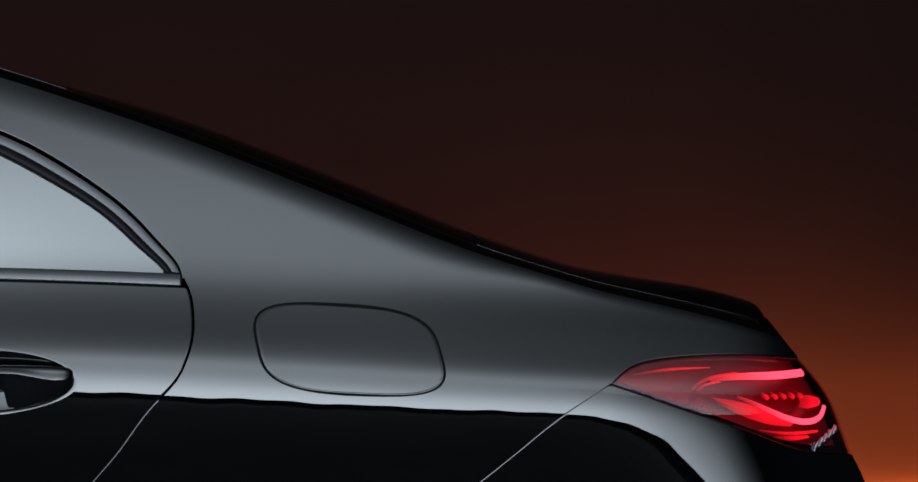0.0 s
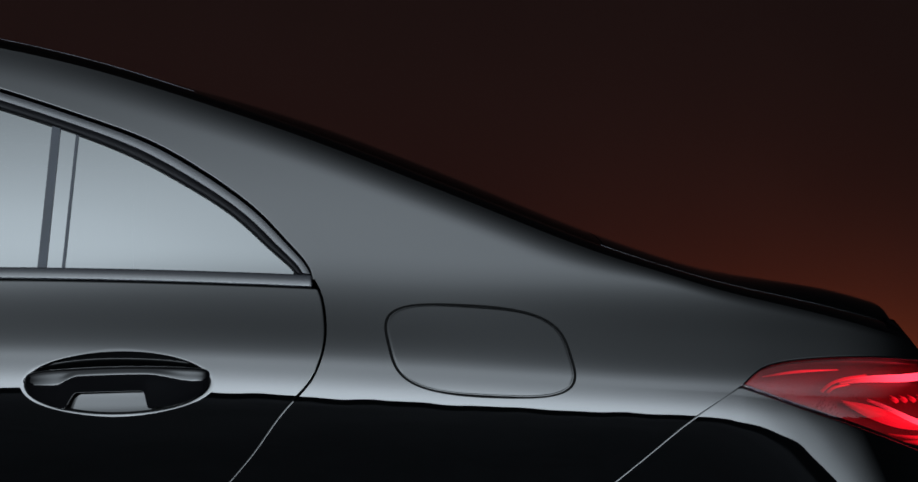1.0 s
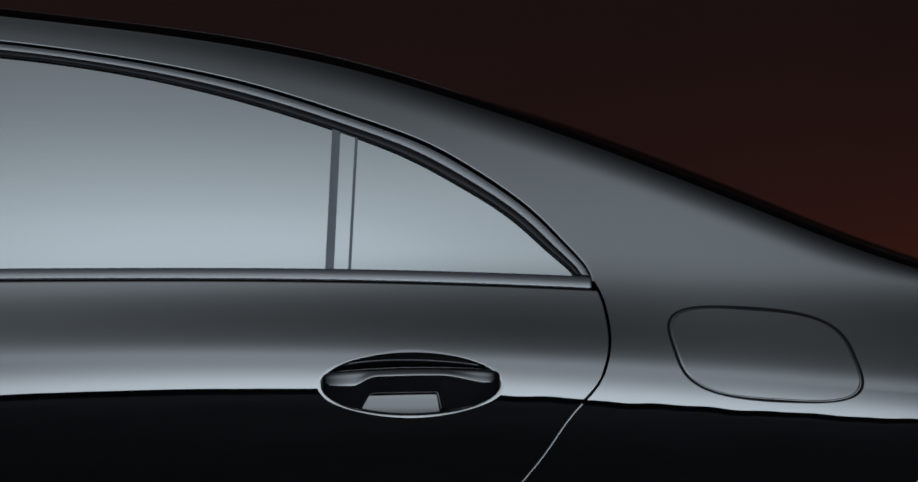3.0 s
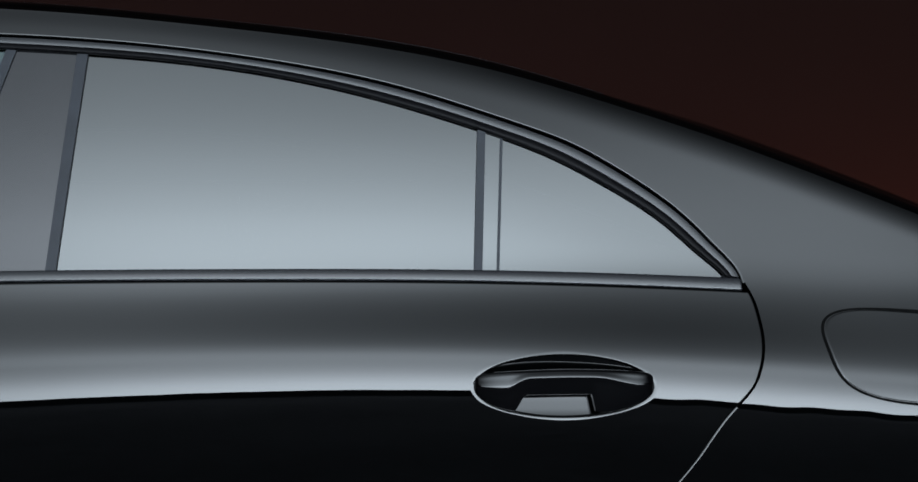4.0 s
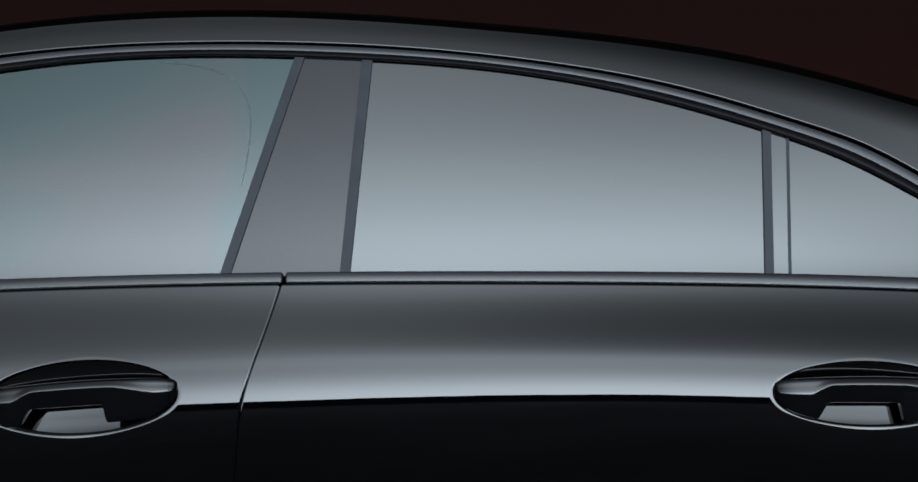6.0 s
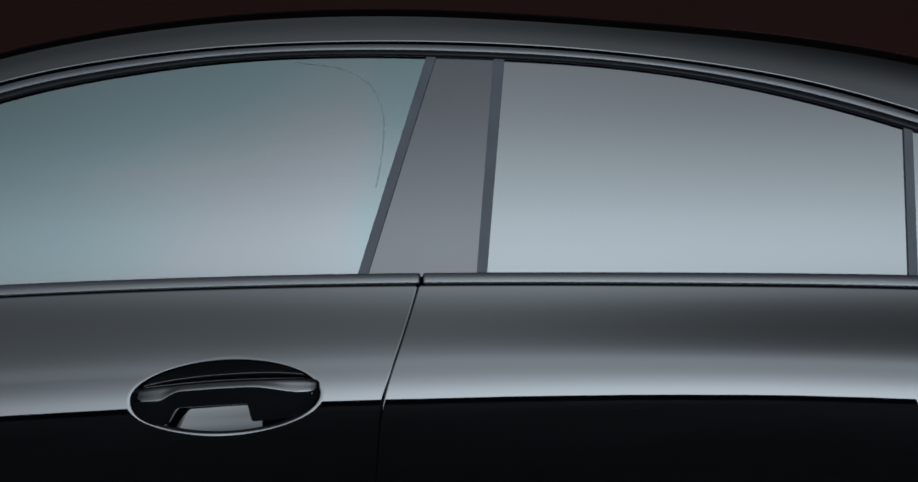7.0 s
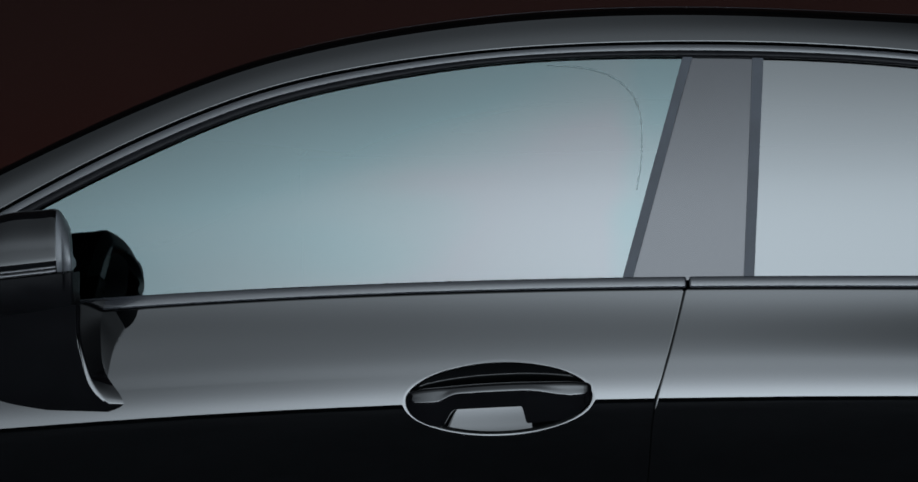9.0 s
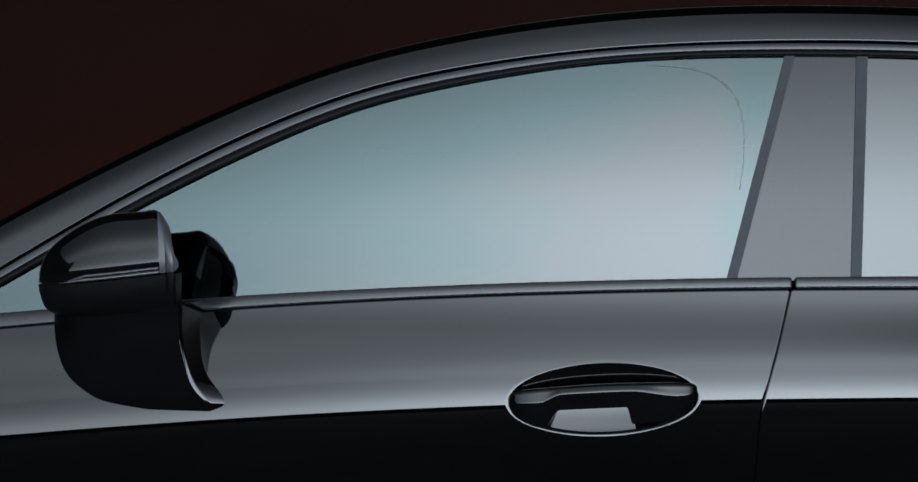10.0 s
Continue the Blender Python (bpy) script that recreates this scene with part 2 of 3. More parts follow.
# ---- shape of the car's flank
class spl:
    """Natural cubic spline through a few knots, straight beyond its ends."""
    def __init__(self, xs, ys):
        self.x, self.y = np.array(xs, float), np.array(ys, float)
        n, h = len(xs), np.diff(self.x)
        a, b = np.eye(n), np.zeros(n)
        for i in range(1, n - 1):
            a[i, i - 1:i + 2] = h[i - 1], 2 * (h[i - 1] + h[i]), h[i]
            b[i] = 6 * ((self.y[i + 1] - self.y[i]) / h[i] - (self.y[i] - self.y[i - 1]) / h[i - 1])
        self.m, self.h = np.linalg.solve(a, b), h
        self.s0 = (self.y[1] - self.y[0]) / h[0] - h[0] * (2 * self.m[0] + self.m[1]) / 6
        self.s1 = (self.y[-1] - self.y[-2]) / h[-1] + h[-1] * (self.m[-2] + 2 * self.m[-1]) / 6
    def __call__(self, v):
        v = np.asarray(v, float)
        i = np.clip(np.searchsorted(self.x, v) - 1, 0, len(self.h) - 1)
        h, x0, x1, c = self.h[i], self.x[i], self.x[i + 1], np.clip(v, self.x[0], self.x[-1])
        p, q = (x1 - c) / h, (c - x0) / h
        y = p * self.y[i] + q * self.y[i + 1] + ((p ** 3 - p) * self.m[i] + (q ** 3 - q) * self.m[i + 1]) * h * h / 6
        return y + np.minimum(v - self.x[0], 0) * self.s0 + np.maximum(v - self.x[-1], 0) * self.s1

BELT = spl([-1.3, -0.87, -0.4, 0.0, 0.35, 0.66, 1.02, 1.5, 2.1], [0.92, 0.95, 0.971, 0.978, 0.977, 0.972, 0.957, 0.925, 0.88])
PLAN = spl([-2.45, -2.3, -2.0, -1.4, -0.9, -0.4, 0.3, 0.7, 0.9, 1.1, 1.37, 1.68, 1.85, 2.0, 2.12], [0.24, 0.15, 0.075, 0.03, 0.01, 0.0, 0.0, -0.003, -0.011, -0.021, -0.026, -0.014, 0.006, 0.034, 0.075])
TILT = spl([-0.8, -0.45, -0.28, -0.2, -0.165, -0.14, -0.11, -0.08, -0.05, -0.02, 0.0, 0.03, 0.1, 0.35], [-0.3, -0.13, -0.06, -0.02, 0.03, 0.155, 0.35, 0.43, 0.395, 0.305, 0.272, 0.262, 0.272, 0.30])
WAIST = spl([-1.5, -1.2, -0.83, -0.55, 0.0, 0.45, 0.9, 1.3, 1.6, 2.1], [0.76, 0.81, 0.87, 0.915, 1.0, 1.065, 1.01, 0.92, 0.88, 0.85])
TILT_REAR = spl([-0.8, -0.45, -0.28, -0.2, -0.165, -0.14, -0.11, -0.08, -0.05, -0.02, 0.0, 0.03, 0.08, 0.15, 0.35], [-0.3, -0.13, -0.06, -0.02, 0.03, 0.15, 0.38, 0.52, 0.465, 0.375, 0.34, 0.32, 0.298, 0.28, 0.275])
TAPER = spl([-1.3, -0.9, -0.6, -0.2, 0.0, 0.3, 0.67, 1.0, 1.25, 1.5, 1.8, 2.0], [0.007, 0.009, 0.009, 0.006, 0.003, 0.003, 0.008, 0.009, 0.010, 0.018, 0.022, 0.022])
_q = np.linspace(-0.9, 0.6, 1501)


def depth_table(tilt):
    sl = tilt(_q)
    y = np.concatenate([[0], np.cumsum((sl[1:] + sl[:-1]) / 2 * 0.001)])
    return spl(_q[::12], (y - np.interp(-0.165, _q, y))[::12])


DOOR_Y, REAR_Y = depth_table(TILT), depth_table(TILT_REAR)


def ease(v):
    v = np.clip(v, 0, 1)
    return v * v * v * (v * (6 * v - 15) + 10)


def side(x, z):
    """The flank's depth: how far in the skin lies at length x and height z."""
    q = np.asarray(z) - BELT(x)
    swell = 0.027 * np.clip((-0.3 - np.asarray(x)) / 0.9, 0, 1.3) * np.minimum(q, 0)
    q = np.clip(q * (1 + (WAIST(x) - 1) * ease(-q / 0.12)), -0.9, 0.6)
    k = ease((np.asarray(x) - 0.5) / 0.65)
    # faint waves shaped into the body's widest line, to ripple the reflection's lower edge
    w = q + 0.165
    wave = 0.0035 * w * np.exp(-(w / 0.03) ** 2) * (np.sin(37 * np.asarray(x)) + 0.7 * np.sin(83 * np.asarray(x) + 1)) * (0.1 + 0.9 * k)
    return wave + PLAN(x) + DOOR_Y(q) * (1 - k) + REAR_Y(q) * k + TAPER(x) * ease((q + 0.16) / 0.2) + swell

# ---- studio
tagged(box("floor", (30, 16.8, 0.2), (0, -5.7, -0.1), FLOOR, label="dark matte studio floor"), kind="structure")
tagged(box("wall_back", (30, 0.2, 9), (0, 2.6, 4.5), WALL, label="dark brown studio wall lit by an orange glow"), kind="structure")
tagged(box("wall_front", (30, 0.2, 9), (0, -14.1, 4.5), DARKWALL, label="dark studio wall"), kind="structure")
tagged(box("wall_side", (0.2, 16.5, 9), (-14.6, -5.75, 4.5), DARKWALL, label="dark studio wall"), kind="structure")
tagged(box("wall_side", (0.2, 16.5, 9), (14.6, -5.75, 4.5), DARKWALL, label="dark studio wall"), kind="structure")
tagged(box("ceiling", (30, 16.8, 0.2), (0, -5.7, 9.1), DARKWALL, label="dark studio ceiling"), kind="structure")


tagged(surf("cove", [patch(lambda u, v: (-14.4 + 28.8 * u, 2.4998 - 0.36 * (1 - np.sin(v * math.pi / 2)), 0.004 + 0.36 * (1 - np.cos(v * math.pi / 2))), span(0, 1, 8), span(0, 1, 24))], WALL, None, "curved brown foot of the studio wall"), kind="structure")


def light_panel(name, width, height, place, diffuser, label):
    """A diffuser in a shallow dark casing; its face looks along local +z, its bright edge is local -y."""
    root = tagged(new(name), label, "light panel")
    bm = bmesh.new()
    bmesh.ops.create_grid(bm, x_segments=1, y_segments=1, size=0.5)
    bmesh.ops.scale(bm, vec=(width, height, 1), verts=bm.verts)
    part("diffuser", bm, diffuser, root)
    box("casing", (width - 0.02, height - 0.02, 0.12), (0, 0, -0.066), CASE, root)
    root.matrix_world = place
    return root


def facing(a, b, x=0.6):
    """The pose of a panel whose lower edge lies at (y, z) a and upper edge at b, facing the car."""
    a, b = Vector((0, *a)), Vector((0, *b))
    up, side_x = (b - a).normalized(), Vector((-1, 0, 0))
    m = Matrix((side_x, up, side_x.cross(up))).transposed().to_4x4()
    m.translation = (a + b) / 2 + Vector((x, 0, 0))
    return m, (b - a).length


m, h = facing((-6.4, 0.3), (-6.4, 3.75))
low_panel = light_panel("light_panel", 22.0, h, m, LOW, "wide white light wall standing on the studio floor")
for sx in (-10.6, 10.6):
    box("foot", (0.12, 0.5, 0.36), (sx, 0, 0), CASE, low_panel).matrix_world = Matrix.Translation((sx + 0.6, -6.5, 0.18))
m, h = facing((-5.6, 3.35), (0.2, 5.4))
tagged(light_panel("light_panel", 22.0, h, m, HIGH, "large white overhead light panel hung from the ceiling"), kind="structure")

# ---- the car
car = tagged(new("car"), "black glossy four-door coupe saloon with lit red tail lights", "car")


def at(x, z, off=0.0):
    return x, side(x, z) + off, z


SEAM = spl([0.25, 0.6, 0.745, 0.81, 0.85, 0.91, 0.977], [-0.10, -0.07, -0.054, -0.0465, -0.0355, -0.018, 0.0])
CUT = spl([0.25, 0.55, 0.673, 0.716, 0.781, 0.804, 0.834, 0.872, 0.904, 0.931, 0.953], [0.60, 0.81, 0.912, 0.948, 0.997, 1.0195, 1.037, 1.048, 1.0485, 1.044, 1.034])
OUT_X = spl(range(19), [-1.4500, -1.2460, -1.0400, -0.8420, -0.6500, -0.4650, -0.2870, -0.1170, 0.0400, 0.2000, 0.3700, 0.5450, 0.7000, 0.7990, 0.8750, 0.9500, 0.9990, 1.0285, 1.0374])
OUT_Z = spl(range(19), [0.8950, 1.0040, 1.1120, 1.2020, 1.2670, 1.3000, 1.3150, 1.3175, 1.3125, 1.3005, 1.2785, 1.2430, 1.1940, 1.1570, 1.1140, 1.0590, 1.0080, 0.9730, 0.9480])
IN_X = spl(range(19), [-1.4300, -1.2360, -1.0350, -0.8390, -0.6490, -0.4640, -0.2870, -0.1170, 0.0350, 0.1950, 0.3620, 0.5320, 0.6830, 0.7750, 0.8460, 0.9190, 0.9690, 0.9980, 1.0130])
IN_Z = spl(range(19), [0.8800, 0.9780, 1.0795, 1.1685, 1.2375, 1.2745, 1.2935, 1.2965, 1.2905, 1.2795, 1.2575, 1.2185, 1.1700, 1.1330, 1.0940, 1.0460, 1.0000, 0.9740, 0.9570])
EDGE = spl([-2.6, -2.2, -1.7, -1.45, -1.293, -1.077, -0.869, -0.669, -0.524, -0.383, -0.15, 0.107, 0.285, 0.541, 0.716, 0.873, 1.026, 1.2, 1.34, 1.497, 1.586, 1.689, 1.799, 1.917, 2.008, 2.1],
           [0.70, 0.83, 0.935, 1.0, 1.074, 1.174, 1.259, 1.323, 1.351, 1.368, 1.378, 1.366, 1.349, 1.318, 1.281, 1.233, 1.180, 1.112, 1.056, 0.995, 0.966, 0.936, 0.911, 0.884, 0.861, 0.838])
_u = np.linspace(0, 18, 721)
_ox, _oz, _ix, _iz = OUT_X(_u), OUT_Z(_u), IN_X(_u), IN_Z(_u)
in_z = lambda x: np.interp(x, _ix, _iz)
CENTRE = 0.915
GAP = 0.003


def rolled(x, v, z0, r=0.068, w=0.04):
    """v 0..1 climbs the flank from z0 to the roll, 1..2 goes round it to the upper edge."""
    top = EDGE(x)
    r = np.minimum(r * (1 - 0.5 * ease((np.asarray(x) - 1.35) / 0.3)), (top - z0) * 0.95)
    lo = top - r
    a = np.clip(v - 1, 0, 1) * math.pi / 2
    z = np.where(v < 1, z0 + (lo - z0) * np.minimum(v, 1), lo + r * np.sin(a))
    # the flank's own lean goes on while the roll bends over it
    return x, side(x, z) + w * (1 - np.cos(a)) ** 1.4, z


def edge_y(x):
    return rolled(x, np.full_like(np.asarray(x, float), 2.0), EDGE(x) - 0.3)[1]


VS = np.concatenate([span(0, 1, 26), span(1, 2, 22)[1:]])

# roof rail, from the front pillar over the doors to the rear pillar
rail = lambda u, v: rolled(OUT_X(u), v, OUT_Z(u) + GAP, r=np.minimum(0.068, (EDGE(OUT_X(u)) - OUT_Z(u)) * 0.95))
frame_part = surf("side_frame", [patch(rail, span(0, 18, 260), VS, rim="b", depth=0.015)], PAINT, car)

# rear quarter panel: above the lamp's upper edge, and below it as far as the bumper joint
LAMP_UP = spl([1.683, 1.70, 1.715, 1.747, 1.80, 1.847, 1.969, 2.04, 2.2], [0.781, 0.792, 0.8, 0.8085, 0.8125, 0.813, 0.807, 0.799, 0.78])
LAMP_TOP = lambda x: np.where(np.asarray(x) < 1.683, 0.781, LAMP_UP(np.maximum(x, 1.683)))
LAMP_BOT = spl([1.675, 1.72, 1.776, 1.842, 1.962, 2.045, 2.11, 2.2], [0.781, 0.765, 0.744, 0.721, 0.677, 0.647, 0.633, 0.62])
JOINT = spl([0.25, 0.5, 0.643, 0.696, 0.735, 0.781], [0.94, 1.265, 1.461, 1.535, 1.592, 1.681])
TAIL = spl([0.2, 0.45, 0.57, 0.67, 0.745, 0.80, 0.861, 0.9, 1.4], [2.18, 2.205, 2.195, 2.145, 2.105, 2.06, 2.015, 1.985, 1.7])


def quarter_top(u, v):
    z0 = LAMP_TOP(1.0 + 1.2 * u) + GAP
    zz = np.where(v < 1, z0 + (0.3) * np.minimum(v, 1), 2)
    x = 1.037 + u * 0.985
    for _ in range(60):
        zz = rolled(x, v, LAMP_TOP(x) + GAP)[2]
        left = CUT(np.minimum(zz, 0.953)) + GAP
        x = 0.5 * x + 0.5 * (left + u * (np.minimum(TAIL(zz), 2.1) - left))
    return rolled(x, v, LAMP_TOP(x) + GAP)


def quarter_low(u, v):
    z = 0.22 + (0.781 + GAP - 0.22) * v
    left, right = CUT(z) + GAP, JOINT(z) - GAP
    return at(left + (right - left) * u, z)


FLAP_C, FLAP_A, FLAP_B = (1.2735, 0.8455), 0.133, 0.062


quarter = surf("quarter_panel", [patch(quarter_top, span(0, 1, 170), VS, rim="b", depth=0.012),
                                 patch(quarter_low, span(0, 1, 90), span(0, 1, 70), rim="lr")], PAINT, car)


# ---- doors with their handle cups
def door(name, left, right, cup, label=""):
    """A door skin from the sill to the waist strip, with a dished handle cup let into it."""
    (cx, cz), a, b, turn = cup
    x0, x1, z0, z1 = cx - a - 0.02, cx + a + 0.02, cz - b - 0.018, cz + b + 0.018
    top = lambda x: BELT(x) - strip_h(x) - GAP
    pieces = []

    def cell(ul, ur, fl, fh):
        def fn(u, v):
            z = fl(0.5 * (left(0.8) + right(0.8))) + 0 * u
            for _ in range(10):
                x = ul(z) + (ur(z) - ul(z)) * u
                z = fl(x) + (fh(x) - fl(x)) * v
            return at(x, z)
        return fn
    c = lambda k: (lambda q: np.full_like(np.asarray(q, float), k))
    lows, highs = c(0.22), top
    long_l, long_r = max(4, int((x0 - left(0.8)) / 0.008)), max(4, int((right(0.8) - x1) / 0.008))
    in0 = lambda z: np.minimum(x0, right(z) - 0.06)
    in1 = lambda z: np.minimum(x1, right(z) - 0.03)
    for (ul, ur, nu, sd) in ((left, in0, long_l, "l"), (in0, in1, 60, ""), (in1, right, long_r, "r")):
        pieces.append(patch(cell(ul, ur, lows, c(z0)), span(0, 1, nu), span(0, 1, 60), rim=sd))
        pieces.append(patch(cell(ul, ur, c(z1), highs), span(0, 1, nu), span(0, 1, 34), rim=sd + "t", depth=0.008))
        if sd:
            pieces.append(patch(cell(ul, ur, c(z0), c(z1)), span(0, 1, nu), span(0, 1, 40), rim=sd))

    # the ring between the cup's lip and the square round it, then the dish
    def ring(u, v):
        t = u * 2 * math.pi
        ex, ez = a * np.cos(t), b * np.sin(t)
        ex, ez = cx + ex * math.cos(turn) - ez * math.sin(turn), cz + ex * math.sin(turn) + ez * math.cos(turn)
        k = 1 / np.maximum(np.abs(np.cos(t)) / (0.5 * (x1 - x0)), np.abs(np.sin(t)) / (0.5 * (z1 - z0)))
        qx, qz = cx + k * np.cos(t), cz + k * np.sin(t)
        px, pz = qx + (ex - qx) * v, qz + (ez - qz) * v
        near = np.maximum(0.0045 - np.hypot(px - ex, pz - ez), 0)
        return px, side(px, pz) + 18.0 * near * near, pz
    pieces.append(patch(ring, np.unique(np.concatenate([span(0, 1, 241), [(k * math.pi + g * math.atan2(z1 - z0, x1 - x0)) / (2 * math.pi) for k, g in ((0, 1), (1, -1), (1, 1), (2, -1))]])), np.concatenate([span(0, 0.6, 8), span(0.6, 1, 20)[1:]]), flip=True))
    skin = surf(name, pieces, PAINT, car, label)

    def dish(u, v):
        t, r = u * 2 * math.pi, 1 - v
        ex, ez = r * a * np.cos(t), r * b * np.sin(t)
        px, pz = cx + ex * math.cos(turn) - ez * math.sin(turn), cz + ex * math.sin(turn) + ez * math.cos(turn)
        s = np.clip(v / 0.055, 0, 1)
        deep = 0.0005 + 0.0065 * s * s * (3 - 2 * s) + 0.238 * b * (1 - (1 - np.clip((v - 0.03) / 0.97, 0, 1)) ** 2.1)
        return px, side(px, pz) + deep, pz
    surf("handle_cup", [patch(dish, span(0, 1, 181), np.concatenate([span(0, 0.08, 12), span(0.08, 0.985, 26)[1:]]), flip=True)], PAINT, skin)

    # the pull: a bowed bar, chamfered along its top, with a separate end cap
    by = spl(range(11), [0.7, 0.7, -0.35, -0.68, -0.84, -0.94, -1.0, -0.72, -0.30, 0.7, 0.7])
    bz = spl(range(11), [0.0, -0.9, -1.0, -0.86, -0.4, 0.0, 0.30, 0.70, 1.0, 0.95, 0.0])

    def bar(u0, u1, fat):
        def fn(u, v):
            s = u0 + (u1 - u0) * u
            taper = np.maximum(1 - np.abs(s) ** 14, 0.0) ** 0.5
            hz = (0.0135 + 0.0025 * (1 - s * s)) * (0.45 + 0.55 * taper) * fat
            hy = 0.010 * (0.3 + 0.7 * taper) * fat
            x = cx + s * a * 0.985
            zc = cz + s * a * math.sin(turn) + 0.0035 + 0.0035 * (1 - s * s) + 0.001 * s
            y0 = side(x, zc) - 0.015 * (1 - s ** 4) + 0.003
            drop = 1 + 1.5 * (ease((-s - 0.42) / 0.2) + ease((s - 0.265) / 0.07))
            floor_z = np.minimum(hz * drop, np.maximum(0.93 * b * np.sqrt(np.maximum(1 - s * s, 0)) + 0.004, hz))
            # the crest sinks towards both ends, where the lit upper face widens
            sink = -0.26 + 0.64 * ease((-s - 0.38) / 0.3) + 0.6 * ease((s - 0.25) / 0.65)
            k = bz(10 * v)
            k = k - sink * np.maximum(1 - k * k, 0)
            return x, y0 + hy * by(10 * v), zc + np.where(k > 0, hz, floor_z) * k
        return fn
    surf("door_handle", [patch(bar(-1, 0.93, 1.0), span(0, 1, 140), span(0, 1, 61), flip=True)], GLOSS, skin)
    surf("end_cap", [patch(bar(0.934, 1.0, 1.01), span(0, 1, 16), span(0, 1, 61), flip=True)], GLOSS, skin)
    return skin


strip_h = spl([-1.45, -1.2, -0.87, -0.3, 0.5, 1.05], [0.024, 0.022, 0.018, 0.015, 0.0155, 0.017])
rear_door = door("rear_door", lambda z: SEAM(z) + GAP, lambda z: CUT(np.minimum(z, 0.953)) - GAP, ((0.769, 0.8165), 0.1225, 0.0425, -0.014))
front_door = door("front_door", lambda z: -1.5 + 0 * z, lambda z: SEAM(z) - GAP, ((-0.2625, 0.8145), 0.1325, 0.0495, 0.055))
surf("front_fender", [patch(lambda u, v: rolled(-2.45 + 0.947 * u, v, 0.22 + 0 * u), span(0, 1, 80), VS, rim="r")], PAINT, car)

# ---- waist strips, one on each door
def strip(name, xa, xb, parent):
    def fn(u, v):
        x = xa + (xb - xa) * u
        z = BELT(x) + 0.001 - (strip_h(x) + 0.001) * v
        bulge = 0.0032 * (1 - (2 * v - 1) ** 2) ** 0.6
        return x, side(x, z) - bulge + 0.002, z
    return surf(name, [patch(fn, span(0, 1, 160), span(0, 1, 17), flip=True, rim="lr", depth=0.006)], TRIM, parent)


strip("waist_strip", SEAM(0.977) + 0.0055, 1.030, rear_door)
strip("waist_strip", -1.43, SEAM(0.977) - 0.0055, front_door)


# ---- trim and seals round the windows, following the opening's arch
def arch(name, v0, v1, height, material, parent, u0, u1, base=0.0, sharp=0.6):
    def fn(u, v):
        k = v0 + (v1 - v0) * v
        x, z = OUT_X(u) + (IN_X(u) - OUT_X(u)) * k, OUT_Z(u) + (IN_Z(u) - OUT_Z(u)) * k
        return x, side(x, z) + base - height * np.maximum(1 - (2 * v - 1) ** 2, 0) ** sharp, z
    return surf(name, [patch(fn, span(u0, u1, 420), span(0, 1, 13), flip=True, rim="tb", depth=0.008, lip=0.0004)], material, parent)


arch("window_trim", 0.17, 0.54, 0.0006, TRIM, frame_part, 0.35, 17.6, 0.001, 1.0)
arch("window_seal", 0.56, 1.0, 0.005, RUBBER, frame_part, 0.35, 17.7, 0.004)


# ---- panes and pillar covers
def pane(name, left, right, material, parent, off=0.007, low=0.004, label=""):
    """A pane between two slanted lines (x at the waist, x at 1.29 m), under the arch."""
    def fn(u, v):
        x = left[0] + (right[0] - left[0]) * u
        for _ in range(12):
            z = BELT(x) - low + (in_z(x) + 0.002 - BELT(x) + low) * v
            k = (z - 0.978) / 0.31
            xl, xr = left[0] + (left[1] - left[0]) * k, right[0] + (right[1] - right[0]) * k
            x = xl + (xr - xl) * u
        return at(x, z, off)
    ob = surf(name, [patch(fn, span(0, 1, 120), span(0, 1, 40), rim="lr", depth=0.004, lip=0.0005)], material, parent, label)
    return ob


pane("front_window", (-1.31, -1.31), (-0.083, 0.002), GLASS_F, front_door, label="green-tinted side window glass")
pane("pillar_strip", (-0.089, -0.002), (-0.0755, 0.0115), STRIP, front_door, 0.003)
pane("pillar_cover", (-0.0755, 0.0115), (0.0765, 0.098), PILLAR, front_door, 0.0055, label="dark gloss pillar cover")
pane("pillar_strip", (0.0765, 0.098), (0.0895, 0.1125), STRIP, rear_door, 0.003)
pane("rear_window_pane", (0.0895, 0.1125), (0.656, 0.6755), GLASS_R, rear_door, label="dark privacy side window glass")
pane("pillar_strip", (0.656, 0.6755), (0.667, 0.6865), STRIP, rear_door, 0.003)
pane("quarter_post", (0.667, 0.6865), (0.688, 0.710), GLASS_R, rear_door, 0.0055)
pane("pillar_strip", (0.688, 0.710), (0.6912, 0.7132), STRIP, rear_door, 0.0045)


def quarter_light(u, v):
    x = 0.6912 + (1.012 - 0.6912) * u
    for _ in range(12):
        z = BELT(x) - 0.004 + (np.maximum(in_z(x) + 0.002, BELT(x)) - BELT(x) + 0.004) * v
        k = (z - 0.978) / 0.31
        xl = 0.6912 + 0.022 * k
        x = xl + (1.012 - xl) * u
    return at(x, z, 0.007)


surf("quarter_light", [patch(quarter_light, span(0, 1, 120), span(0, 1, 40))], GLASS_R, rear_door, "small dark privacy quarter window")
# the corner piece behind the small pane
surf("corner_seal", [patch(lambda u, v: at(1.008 + 0.02 * u, 0.943 + (np.interp(1.008 + 0.02 * u, _ox, _oz) - 0.945) * v * 0.75, 0.004), span(0, 1, 12), span(0, 1, 12))], RUBBER, rear_door)

